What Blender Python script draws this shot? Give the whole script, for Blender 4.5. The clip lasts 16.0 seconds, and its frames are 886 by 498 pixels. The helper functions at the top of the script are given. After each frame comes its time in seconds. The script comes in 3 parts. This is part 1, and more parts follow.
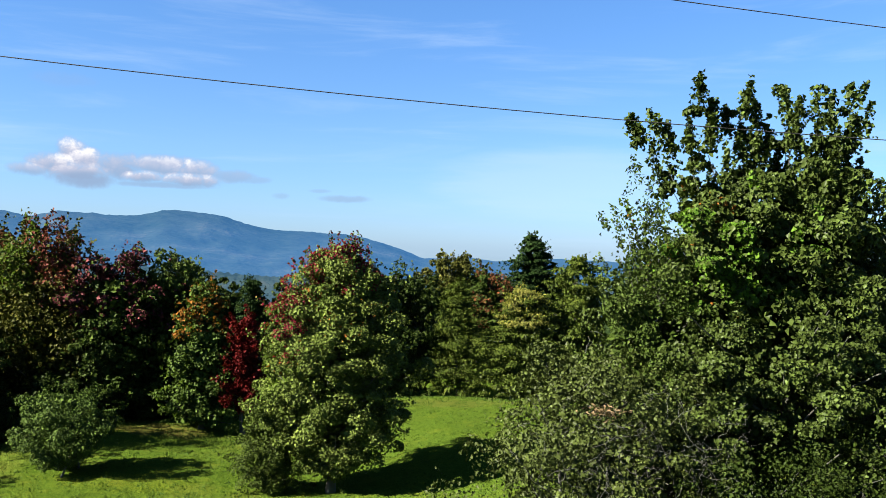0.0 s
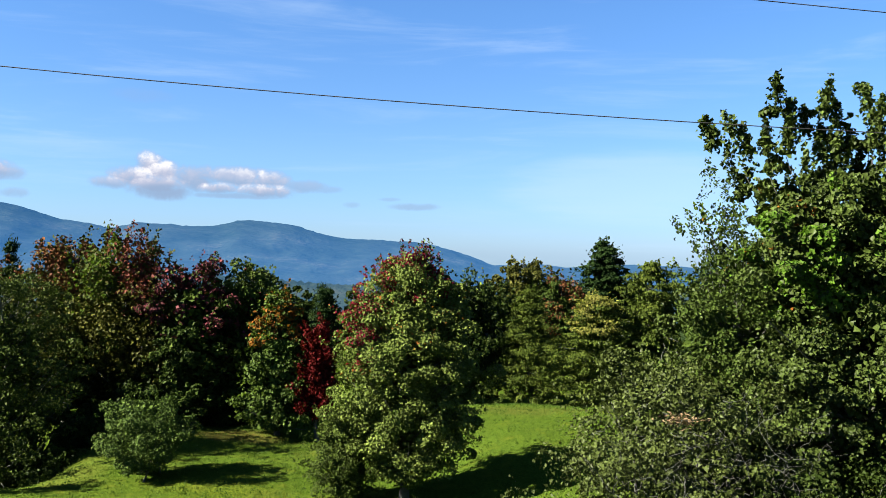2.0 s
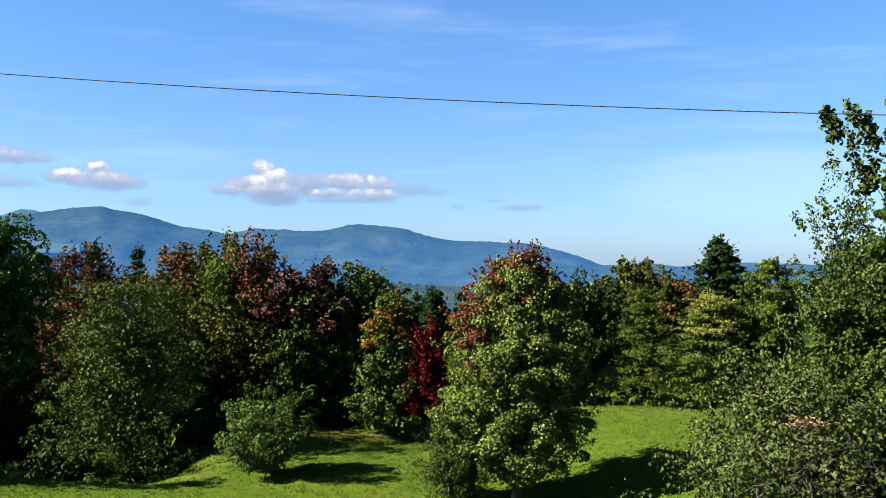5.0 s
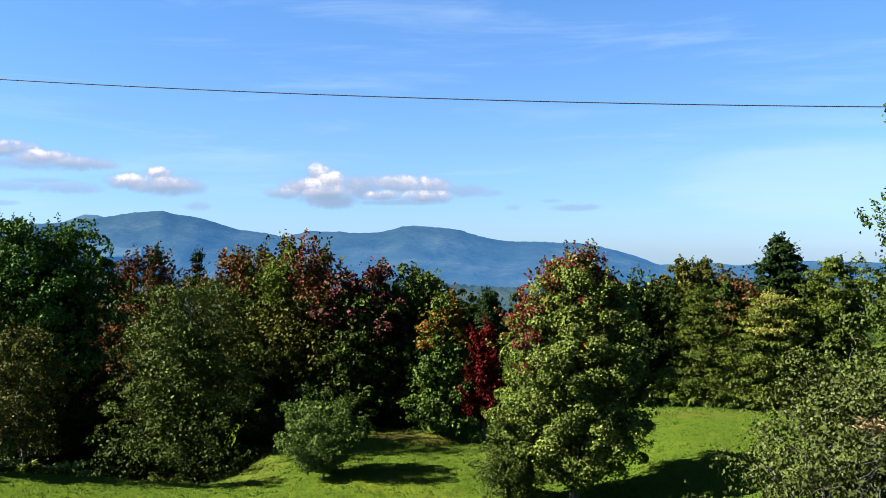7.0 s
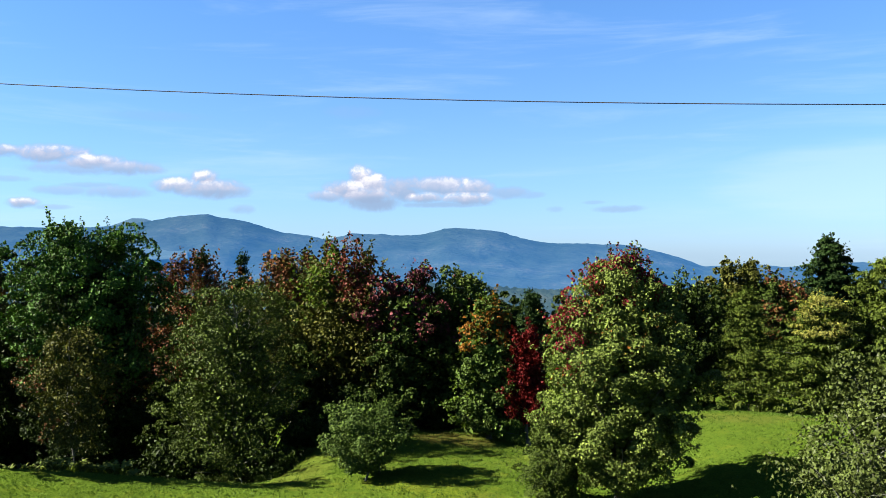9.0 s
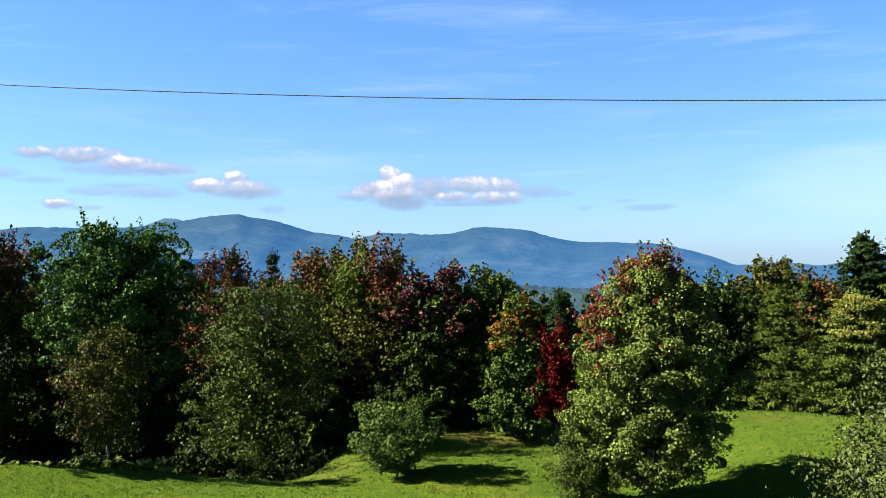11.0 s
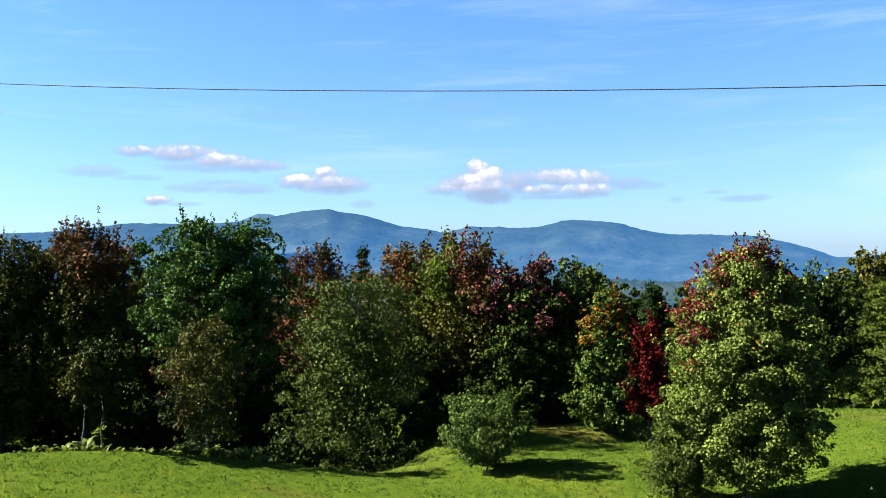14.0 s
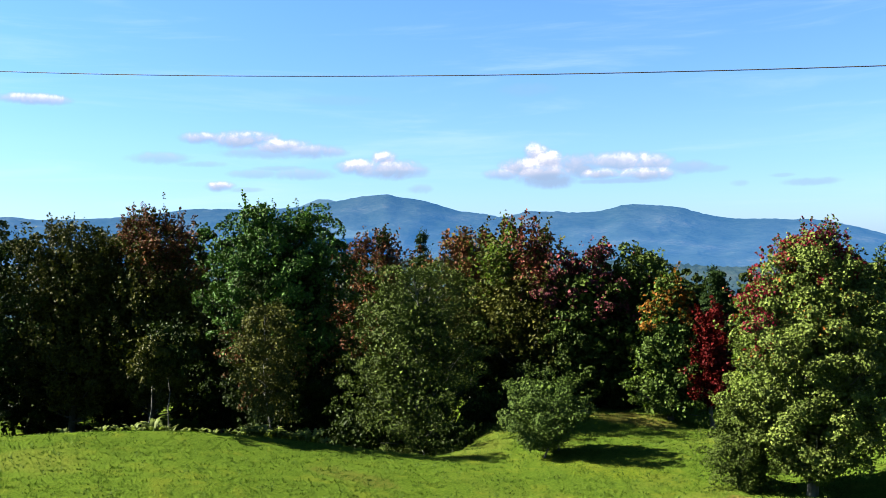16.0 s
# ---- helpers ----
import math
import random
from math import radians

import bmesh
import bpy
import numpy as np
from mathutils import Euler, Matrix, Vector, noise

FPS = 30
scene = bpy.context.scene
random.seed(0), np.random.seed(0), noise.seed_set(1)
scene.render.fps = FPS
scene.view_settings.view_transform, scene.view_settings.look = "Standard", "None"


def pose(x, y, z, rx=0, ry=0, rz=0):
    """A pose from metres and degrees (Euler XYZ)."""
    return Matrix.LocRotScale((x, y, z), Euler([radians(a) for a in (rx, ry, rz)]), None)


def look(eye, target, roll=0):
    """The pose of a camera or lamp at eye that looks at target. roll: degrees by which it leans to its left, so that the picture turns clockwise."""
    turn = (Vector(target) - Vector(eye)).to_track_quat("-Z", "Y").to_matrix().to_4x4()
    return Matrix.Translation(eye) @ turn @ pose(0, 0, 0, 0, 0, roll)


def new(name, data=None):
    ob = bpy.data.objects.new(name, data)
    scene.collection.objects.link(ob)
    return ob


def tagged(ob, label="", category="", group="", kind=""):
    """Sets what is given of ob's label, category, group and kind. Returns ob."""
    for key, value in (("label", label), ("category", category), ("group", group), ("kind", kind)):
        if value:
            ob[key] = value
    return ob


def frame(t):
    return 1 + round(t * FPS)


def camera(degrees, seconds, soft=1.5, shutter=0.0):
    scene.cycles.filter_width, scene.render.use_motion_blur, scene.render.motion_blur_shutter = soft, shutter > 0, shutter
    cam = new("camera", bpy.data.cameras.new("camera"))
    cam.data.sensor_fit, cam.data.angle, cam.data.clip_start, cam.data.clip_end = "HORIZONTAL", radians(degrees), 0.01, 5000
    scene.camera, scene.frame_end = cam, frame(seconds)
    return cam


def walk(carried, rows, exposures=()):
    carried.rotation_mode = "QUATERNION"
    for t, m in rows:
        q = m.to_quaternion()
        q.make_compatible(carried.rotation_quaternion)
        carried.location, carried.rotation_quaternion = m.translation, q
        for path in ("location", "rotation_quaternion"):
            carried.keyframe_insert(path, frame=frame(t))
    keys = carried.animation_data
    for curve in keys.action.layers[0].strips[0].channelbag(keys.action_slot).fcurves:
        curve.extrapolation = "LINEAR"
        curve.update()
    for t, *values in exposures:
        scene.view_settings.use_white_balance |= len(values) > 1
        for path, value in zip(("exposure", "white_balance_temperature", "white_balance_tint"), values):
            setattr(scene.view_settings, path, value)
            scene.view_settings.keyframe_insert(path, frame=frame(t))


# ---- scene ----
# camera: a slow hand-held pan to the left, turned about the holder's body
cam = camera(52.74, 16.0, 0.7)
EYE, ARM = 7.5, 0.28
ROWS = [  # seconds, yaw, pitch, roll
    (0.0, 0.000, -0.174, -1.481),
    (0.5, 0.766, -0.276, -1.445),
    (1.0, 2.120, -0.057, -1.150),
    (1.5, 3.221, 0.104, -1.013),
    (2.0, 4.477, 0.189, -0.875),
    (2.5, 5.636, -0.069, -0.744),
    (3.0, 6.913, -0.010, -0.678),
    (3.5, 6.589, -0.030, -0.692),
    (4.0, 7.547, -0.178, -0.628),
    (4.5, 9.557, 0.024, -0.191),
    (5.0, 11.367, 0.224, 0.012),
    (7.5, 15.311, 0.275, 0.537),
    (8.0, 15.841, 0.282, 0.535),
    (8.5, 16.591, 0.339, 0.602),
    (9.0, 17.540, 0.463, 0.634),
    (11.5, 20.219, 0.363, 0.824),
    (12.0, 21.398, 0.285, 0.874),
    (12.5, 22.582, 0.163, 0.905),
    (13.0, 24.063, 0.141, 0.935),
    (13.5, 24.745, 0.177, 1.004),
    (14.0, 25.043, 0.103, 1.028),
    (14.5, 25.689, -0.127, 1.051),
    (15.0, 26.795, -0.224, 1.078),
    (15.5, 27.599, -0.752, 1.139),
    (16.0, 28.778, -0.797, 1.097),
]
walk(cam, [(t, pose(-ARM * math.sin(radians(yaw)), ARM * (math.cos(radians(yaw)) - 1), EYE, 90 + pitch, roll, yaw)) for t, yaw, pitch, roll in ROWS],
     [(t, 3.0 + e) for t, e in ((0.0, 0.08), (3.5, 0.09), (5.0, 0.10), (9.0, 0.19), (12.5, 0.26), (16.0, 0.37))])

# ---- light ----
SUN_EL, SUN_FROM = 34.0, 248.0   # the sun's height, and its bearing clockwise from +y
SUN_STRENGTH, SKY_STRENGTH = 5.0, 0.0185
sun_way = Vector((math.sin(radians(SUN_FROM)) * math.cos(radians(SUN_EL)), math.cos(radians(SUN_FROM)) * math.cos(radians(SUN_EL)), math.sin(radians(SUN_EL))))
sun = new("sun", bpy.data.lights.new("sun", "SUN"))
sun.data.energy, sun.data.angle, sun.data.color = SUN_STRENGTH, radians(0.53), (1.0, 0.93, 0.80)
sun.matrix_world = look(sun_way * 200, (0, 0, 0))


class Graph:
    """A short hand for shader nodes."""

    def __init__(self, tree):
        self.tree = tree
        tree.nodes.clear()

    def add(self, kind, **props):
        n = self.tree.nodes.new(kind)
        ins = props.pop("ins", {})
        for k, v in props.items():
            setattr(n, k, v)
        for k, v in ins.items():
            self.plug(n.inputs[k], v)
        return n

    def plug(self, socket, v):
        if isinstance(v, bpy.types.NodeSocket):
            self.tree.links.new(v, socket)
        elif v is not None:
            socket.default_value = v

    def math(self, op, a, b=0.0, c=0.0, clamp=False):
        return self.add("ShaderNodeMath", operation=op, use_clamp=clamp, ins={0: a, 1: b, 2: c}).outputs[0]

    def noise(self, vec, scale, detail=4.0, rough=0.55, distortion=0.0):
        return self.add("ShaderNodeTexNoise", ins={"Vector": vec, "Scale": scale, "Detail": detail, "Roughness": rough, "Distortion": distortion}).outputs[0]

    def ramp(self, fac, stops):
        n = self.add("ShaderNodeValToRGB", ins={0: fac})
        while len(n.color_ramp.elements) < len(stops):
            n.color_ramp.elements.new(0.5)
        for e, (p, c) in zip(n.color_ramp.elements, stops):
            e.position, e.color = p, (*c, 1) if len(c) == 3 else c
        return n.outputs[0]

    def mix(self, fac, a, b, blend="MIX"):
        n = self.add("ShaderNodeMix", data_type="RGBA", blend_type=blend)
        self.plug(n.inputs[0], fac)
        self.plug(n.inputs[6], (*a, 1) if isinstance(a, tuple) and len(a) == 3 else a)
        self.plug(n.inputs[7], (*b, 1) if isinstance(b, tuple) and len(b) == 3 else b)
        return n.outputs[2]

    def step(self, v, lo, hi, to0=0.0, to1=1.0):
        return self.add("ShaderNodeMapRange", interpolation_type="SMOOTHSTEP", ins={0: v, 1: lo, 2: hi, 3: to0, 4: to1}).outputs[0]


world = bpy.data.worlds.new("sky")
scene.world = world
world.use_nodes = True
g = Graph(world.node_tree)
sky = g.add("ShaderNodeTexSky", sky_type="NISHITA", sun_disc=False, sun_elevation=radians(SUN_EL), sun_rotation=radians(SUN_FROM), altitude=400, air_density=1.0, dust_density=0.25, ozone_density=3.0)
way = g.add("ShaderNodeTexCoord").outputs["Generated"]
sep = g.add("ShaderNodeSeparateXYZ", ins={0: way})
azim = g.math("MULTIPLY", g.math("ARCTAN2", g.math("MULTIPLY", sep.outputs[0], -1.0), sep.outputs[1]), 57.2958)
elev = g.math("MULTIPLY", g.math("ARCSINE", sep.outputs[2]), 57.2958)
flat = g.add("ShaderNodeCombineXYZ", ins={0: azim, 1: elev, 2: 0.0}).outputs[0]
puff = g.noise(flat, 0.9, 7.0, 0.62, 0.4)
puff2 = g.noise(flat, 3.2, 5.0, 0.6)
rag = g.math("ADD", g.math("MULTIPLY", g.math("SUBTRACT", puff, 0.5), 1.9), g.math("MULTIPLY", g.math("SUBTRACT", puff2, 0.5), 0.45))
# clouds over the mountains: bearing to the left, height, half width, half height, thickness, how much of it the sun reaches
CLOUDS = [
    (22.7, 5.05, 0.75, 0.62, 1.0, 1.0), (22.0, 4.6, 0.9, 0.6, 1.0, 0.9), (23.7, 4.3, 1.2, 0.55, 1.0, 1.0), (24.9, 3.9, 1.0, 0.3, 0.8, 0.7), (22.3, 3.8, 1.6, 0.6, 1.0, 0.6), (20.0, 4.3, 1.6, 0.6, 0.9, 0.5),
    (17.6, 4.45, 2.0, 0.5, 0.9, 0.7), (15.6, 4.3, 1.3, 0.5, 0.9, 0.8), (18.6, 3.75, 1.0, 0.3, 1.0, 1.0), (15.8, 3.65, 1.6, 0.35, 0.95, 0.9), (13.6, 4.0, 1.6, 0.32, 0.6, 0.3), (12.0, 3.85, 0.9, 0.18, 0.4, 0.2),
    (32.4, 4.95, 0.75, 0.45, 1.0, 1.0), (34.0, 4.5, 1.3, 0.4, 0.95, 0.95), (32.0, 4.35, 1.8, 0.5, 0.95, 0.75), (30.6, 4.25, 0.9, 0.3, 0.7, 0.5),
    (43.6, 6.35, 1.3, 0.3, 0.9, 0.9), (41.2, 6.25, 2.0, 0.45, 0.95, 0.8), (38.9, 5.85, 1.5, 0.4, 0.95, 0.95), (36.9, 5.55, 1.8, 0.35, 0.85, 0.65), (39.6, 5.45, 2.6, 0.3, 0.6, 0.35),
    (46.2, 5.1, 1.6, 0.3, 0.55, 0.5), (43.8, 4.75, 1.3, 0.15, 0.4, 0.25), (40.5, 4.15, 1.4, 0.22, 0.5, 0.4), (37.6, 4.1, 1.8, 0.3, 0.6, 0.5), (39.0, 4.45, 1.5, 0.15, 0.45, 0.3),
    (42.7, 3.38, 0.75, 0.26, 1.0, 1.0), (41.2, 3.15, 1.0, 0.13, 0.45, 0.3), (6.2, 2.85, 1.4, 0.18, 0.5, 0.05), (8.0, 3.3, 0.6, 0.1, 0.35, 0.05), (10.4, 2.9, 0.5, 0.16, 0.35, 0.05), (30.2, 3.05, 0.7, 0.25, 0.5, 0.3),
    (53.2, 8.42, 1.7, 0.26, 0.85, 0.85), (23.2, 9.2, 1.5, 0.35, 0.16, 0.6), (35.2, 8.7, 2.6, 0.25, 0.14, 0.6),
]
cover, sunny = 0.0, 0.0
for a, e, wa, we, thick, reach in CLOUDS:
    u = g.math("MULTIPLY", g.math("SUBTRACT", azim, a), 0.80 / wa)
    v = g.math("MULTIPLY", g.math("SUBTRACT", elev, e), 0.72 / we)
    d2 = g.math("ADD", g.math("MULTIPLY", u, u), g.math("MULTIPLY", v, v))
    body = g.math("ADD", g.math("SUBTRACT", 1.0, d2), rag)
    lump = g.math("MULTIPLY", g.step(body, -0.3, 1.0), thick)
    lit = g.math("MULTIPLY", lump, g.step(g.math("ADD", v, g.math("MULTIPLY", rag, 0.8)), -0.8, 1.5, 0.0, reach))
    cover, sunny = g.math("MAXIMUM", cover, lump), g.math("MAXIMUM", sunny, lit)
# grey undersides of the thicker clouds
for a, e, wa, we, thick in [(21.9, 3.4, 1.5, 0.42, 0.9), (17.4, 3.3, 2.6, 0.16, 0.6), (31.6, 4.0, 1.6, 0.22, 0.55), (39.5, 5.35, 2.8, 0.2, 0.4)]:
    u = g.math("MULTIPLY", g.math("SUBTRACT", azim, a), 0.80 / wa)
    v = g.math("MULTIPLY", g.math("SUBTRACT", elev, e), 0.72 / we)
    body = g.math("ADD", g.math("SUBTRACT", 1.0, g.math("ADD", g.math("MULTIPLY", u, u), g.math("MULTIPLY", v, v))), g.math("MULTIPLY", rag, 0.7))
    lump = g.math("MULTIPLY", g.step(body, -0.2, 0.9), thick)
    cover = g.math("MAXIMUM", cover, lump)
    sunny = g.math("MULTIPLY", sunny, g.math("SUBTRACT", 1.0, lump))
wisp_at = g.add("ShaderNodeMapping", ins={"Vector": flat, "Scale": (0.035, 0.33, 1.0), "Rotation": (0, 0, radians(4))}).outputs[0]
wisp = g.math("MULTIPLY", g.step(g.noise(wisp_at, 1.6, 6.0, 0.6, 0.5), 0.48, 0.8), 0.30)
tint = g.mix(1.0, sky.outputs[0], g.ramp(g.math("MULTIPLY", elev, 1 / 20.0, clamp=True), [(0.0, (0.50, 0.73, 1.25)), (0.12, (0.57, 0.79, 1.22)), (0.3, (0.64, 0.86, 1.17)), (0.75, (0.64, 0.95, 1.30))]), "MULTIPLY")
hu, hv = g.math("MULTIPLY", g.math("ADD", azim, 7.5), 1 / 9.5), g.math("MULTIPLY", g.math("SUBTRACT", elev, 4.2), 1 / 2.6)
haze_bank = g.math("MULTIPLY", g.step(g.math("ADD", g.math("ADD", g.math("MULTIPLY", hu, hu), g.math("MULTIPLY", hv, hv)), g.math("MULTIPLY", g.math("SUBTRACT", g.noise(wisp_at, 2.4, 5.0, 0.6), 0.5), 1.5)), 1.1, 0.1), 0.32)
veil = g.mix(g.math("MAXIMUM", wisp, haze_bank), tint, (4.6, 5.8, 7.4))
cloud_col = g.ramp(g.math("MULTIPLY", sunny, 1.0, clamp=True), [(0.0, (0.21, 0.29, 0.43)), (0.3, (0.37, 0.395, 0.50)), (0.62, (0.72, 0.70, 0.71))])
cloud_col = g.mix(1.0, cloud_col, (10.0, 10.0, 10.0), "MULTIPLY")
both = g.mix(cover, veil, cloud_col)
bg = g.add("ShaderNodeBackground", ins={"Color": both, "Strength": SKY_STRENGTH})
g.add("ShaderNodeOutputWorld", ins={"Surface": bg.outputs[0]})

# ---- materials ----


def material(name):
    m = bpy.data.materials.new(name)
    m.use_nodes = True
    return m, Graph(m.node_tree)


def leaf_material(name, dark, mid, light, clear=0.06, gloss=0.5, shine=0.022):
    """Leaves: each one its own shade, larger drifts of tone through the crown, some light through the blade."""
    m, g = material(name)
    isle = g.add("ShaderNodeNewGeometry").outputs["Random Per Island"]
    where = g.add("ShaderNodeTexCoord").outputs["Object"]
    drift = g.noise(where, 0.9, 3.0)
    tuft = g.noise(where, 2.6, 2.0)
    fac = g.math("ADD", g.math("MULTIPLY", isle, 0.45), g.math("ADD", g.math("MULTIPLY", g.math("SUBTRACT", drift, 0.3), 0.6), g.math("MULTIPLY", g.math("SUBTRACT", tuft, 0.3), 0.7)), clamp=True)
    col = g.ramp(fac, [(0.1, dark), (0.5, mid), (0.95, light)])
    p = g.add("ShaderNodeBsdfPrincipled", ins={"Base Color": col, "Roughness": gloss, "Specular IOR Level": shine})
    t = g.add("ShaderNodeBsdfTranslucent", ins={"Color": g.mix(1.0, col, (1.1, 1.25, 0.5), "MULTIPLY")})
    mixed = g.add("ShaderNodeMixShader", ins={0: clear, 1: p.outputs[0], 2: t.outputs[0]})
    g.add("ShaderNodeOutputMaterial", ins={0: mixed.outputs[0]})
    return m


def bark_material(name, a, b):
    m, g = material(name)
    where = g.add("ShaderNodeTexCoord").outputs["Object"]
    long = g.add("ShaderNodeMapping", ins={"Vector": where, "Scale": (9, 9, 1.6)}).outputs[0]
    n = g.noise(long, 2.5, 6.0, 0.65)
    col = g.mix(g.step(g.noise(where, 1.3, 3.0), 0.35, 0.7), g.ramp(n, [(0.3, a), (0.7, b)]), (0.035, 0.04, 0.028))
    bump = g.add("ShaderNodeBump", ins={"Strength": 0.7, "Distance": 0.03, "Height": n})
    p = g.add("ShaderNodeBsdfPrincipled", ins={"Base Color": col, "Roughness": 0.9, "Normal": bump.outputs[0]})
    g.add("ShaderNodeOutputMaterial", ins={0: p.outputs[0]})
    return m


GREEN = leaf_material("green_leaf", (0.0085, 0.0141, 0.0025), (0.0170, 0.0282, 0.0047), (0.0409, 0.0610, 0.0104))
APPLE = leaf_material("apple_leaf", (0.0100, 0.0135, 0.0031), (0.0201, 0.0270, 0.0062), (0.0484, 0.0649, 0.0149), gloss=0.42, shine=0.036)
BRIGHTISH = leaf_material("fresh_leaf", (0.0121, 0.0207, 0.0038), (0.0244, 0.0414, 0.0074), (0.0584, 0.0879, 0.0158))
WEED = leaf_material("weed_leaf", (0.0121, 0.0222, 0.0033), (0.0244, 0.0445, 0.0067), (0.0451, 0.0666, 0.0100))
# maple leaf lowered in colour to stand for a crown largely in shade
SHADE_MAPLE = leaf_material("shaded_maple_leaf", (0.0100, 0.0145, 0.0029), (0.0197, 0.0293, 0.0059), (0.0474, 0.0700, 0.0140), gloss=0.42, shine=0.036)
MAPLE = leaf_material("maple_leaf", (0.0203, 0.0278, 0.0056), (0.0406, 0.0557, 0.0111), (0.0977, 0.1277, 0.0255), gloss=0.42, shine=0.015)
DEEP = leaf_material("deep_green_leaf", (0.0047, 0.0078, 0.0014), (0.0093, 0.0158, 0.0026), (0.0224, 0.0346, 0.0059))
BLUISH = leaf_material("grey_green_leaf", (0.0107, 0.0160, 0.0027), (0.0212, 0.0319, 0.0054), (0.0512, 0.0736, 0.0125))
BRIGHT = leaf_material("bright_green_leaf", (0.0129, 0.0215, 0.0032), (0.0260, 0.0430, 0.0065), (0.0579, 0.0815, 0.0122), 0.35)
OLIVE = leaf_material("olive_leaf", (0.0123, 0.0136, 0.0024), (0.0245, 0.0274, 0.0046), (0.0589, 0.0554, 0.0094))
YELLOW = leaf_material("yellow_leaf", (0.0483, 0.0480, 0.0110), (0.0967, 0.0960, 0.0221), (0.1474, 0.1392, 0.0320), 0.35)
RED = leaf_material("red_leaf", (0.0384, 0.0030, 0.0060), (0.0770, 0.0060, 0.0130), (0.1282, 0.0143, 0.0240), 0.35)
DEEP_RED = leaf_material("deep_red_leaf", (0.0180, 0.0014, 0.0016), (0.0400, 0.0034, 0.0034), (0.0720, 0.0085, 0.0065), 0.2)
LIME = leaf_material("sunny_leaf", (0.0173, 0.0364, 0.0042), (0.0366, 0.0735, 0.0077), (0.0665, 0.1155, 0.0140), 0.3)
PURPLE = leaf_material("maroon_leaf", (0.0229, 0.0060, 0.0071), (0.0455, 0.0119, 0.0143), (0.1011, 0.0286, 0.0286))
RUST = leaf_material("rust_leaf", (0.0245, 0.0096, 0.0039), (0.0491, 0.0192, 0.0077), (0.1177, 0.0460, 0.0174))
ORANGE = leaf_material("orange_leaf", (0.0569, 0.0224, 0.0040), (0.1138, 0.0446, 0.0081), (0.1625, 0.0732, 0.0162), 0.35)
NEEDLE = leaf_material("needles", (0.0040, 0.0086, 0.0020), (0.0079, 0.0173, 0.0040), (0.0190, 0.0350, 0.0081), 0.08, 0.6)
LARCH = leaf_material("larch_needles", (0.0131, 0.0194, 0.0029), (0.0262, 0.0389, 0.0058), (0.0571, 0.0710, 0.0106), 0.15, 0.6)
EMERALD = leaf_material("ash_leaf", (0.0095, 0.0233, 0.0036), (0.0193, 0.0466, 0.0069), (0.0460, 0.0930, 0.0139))
CRIMSON = leaf_material("dull_red_leaf", (0.0245, 0.0065, 0.0041), (0.0490, 0.0131, 0.0082), (0.0898, 0.0277, 0.0147))
STRAW = leaf_material("withered_leaf", (0.0480, 0.0330, 0.0180), (0.0960, 0.0660, 0.0360), (0.1440, 0.1080, 0.0600), 0.1)
FERN = leaf_material("fern_leaf", (0.0313, 0.0408, 0.0094), (0.0628, 0.0816, 0.0188), (0.1063, 0.1152, 0.0265), 0.25)
BARK = bark_material("bark", (0.008, 0.0068, 0.0056), (0.022, 0.019, 0.016))
PALE = bark_material("pale_bark", (0.010, 0.009, 0.008), (0.028, 0.026, 0.023))
DEAD = bark_material("dead_wood", (0.0083, 0.0072, 0.0060), (0.0248, 0.0220, 0.0187))


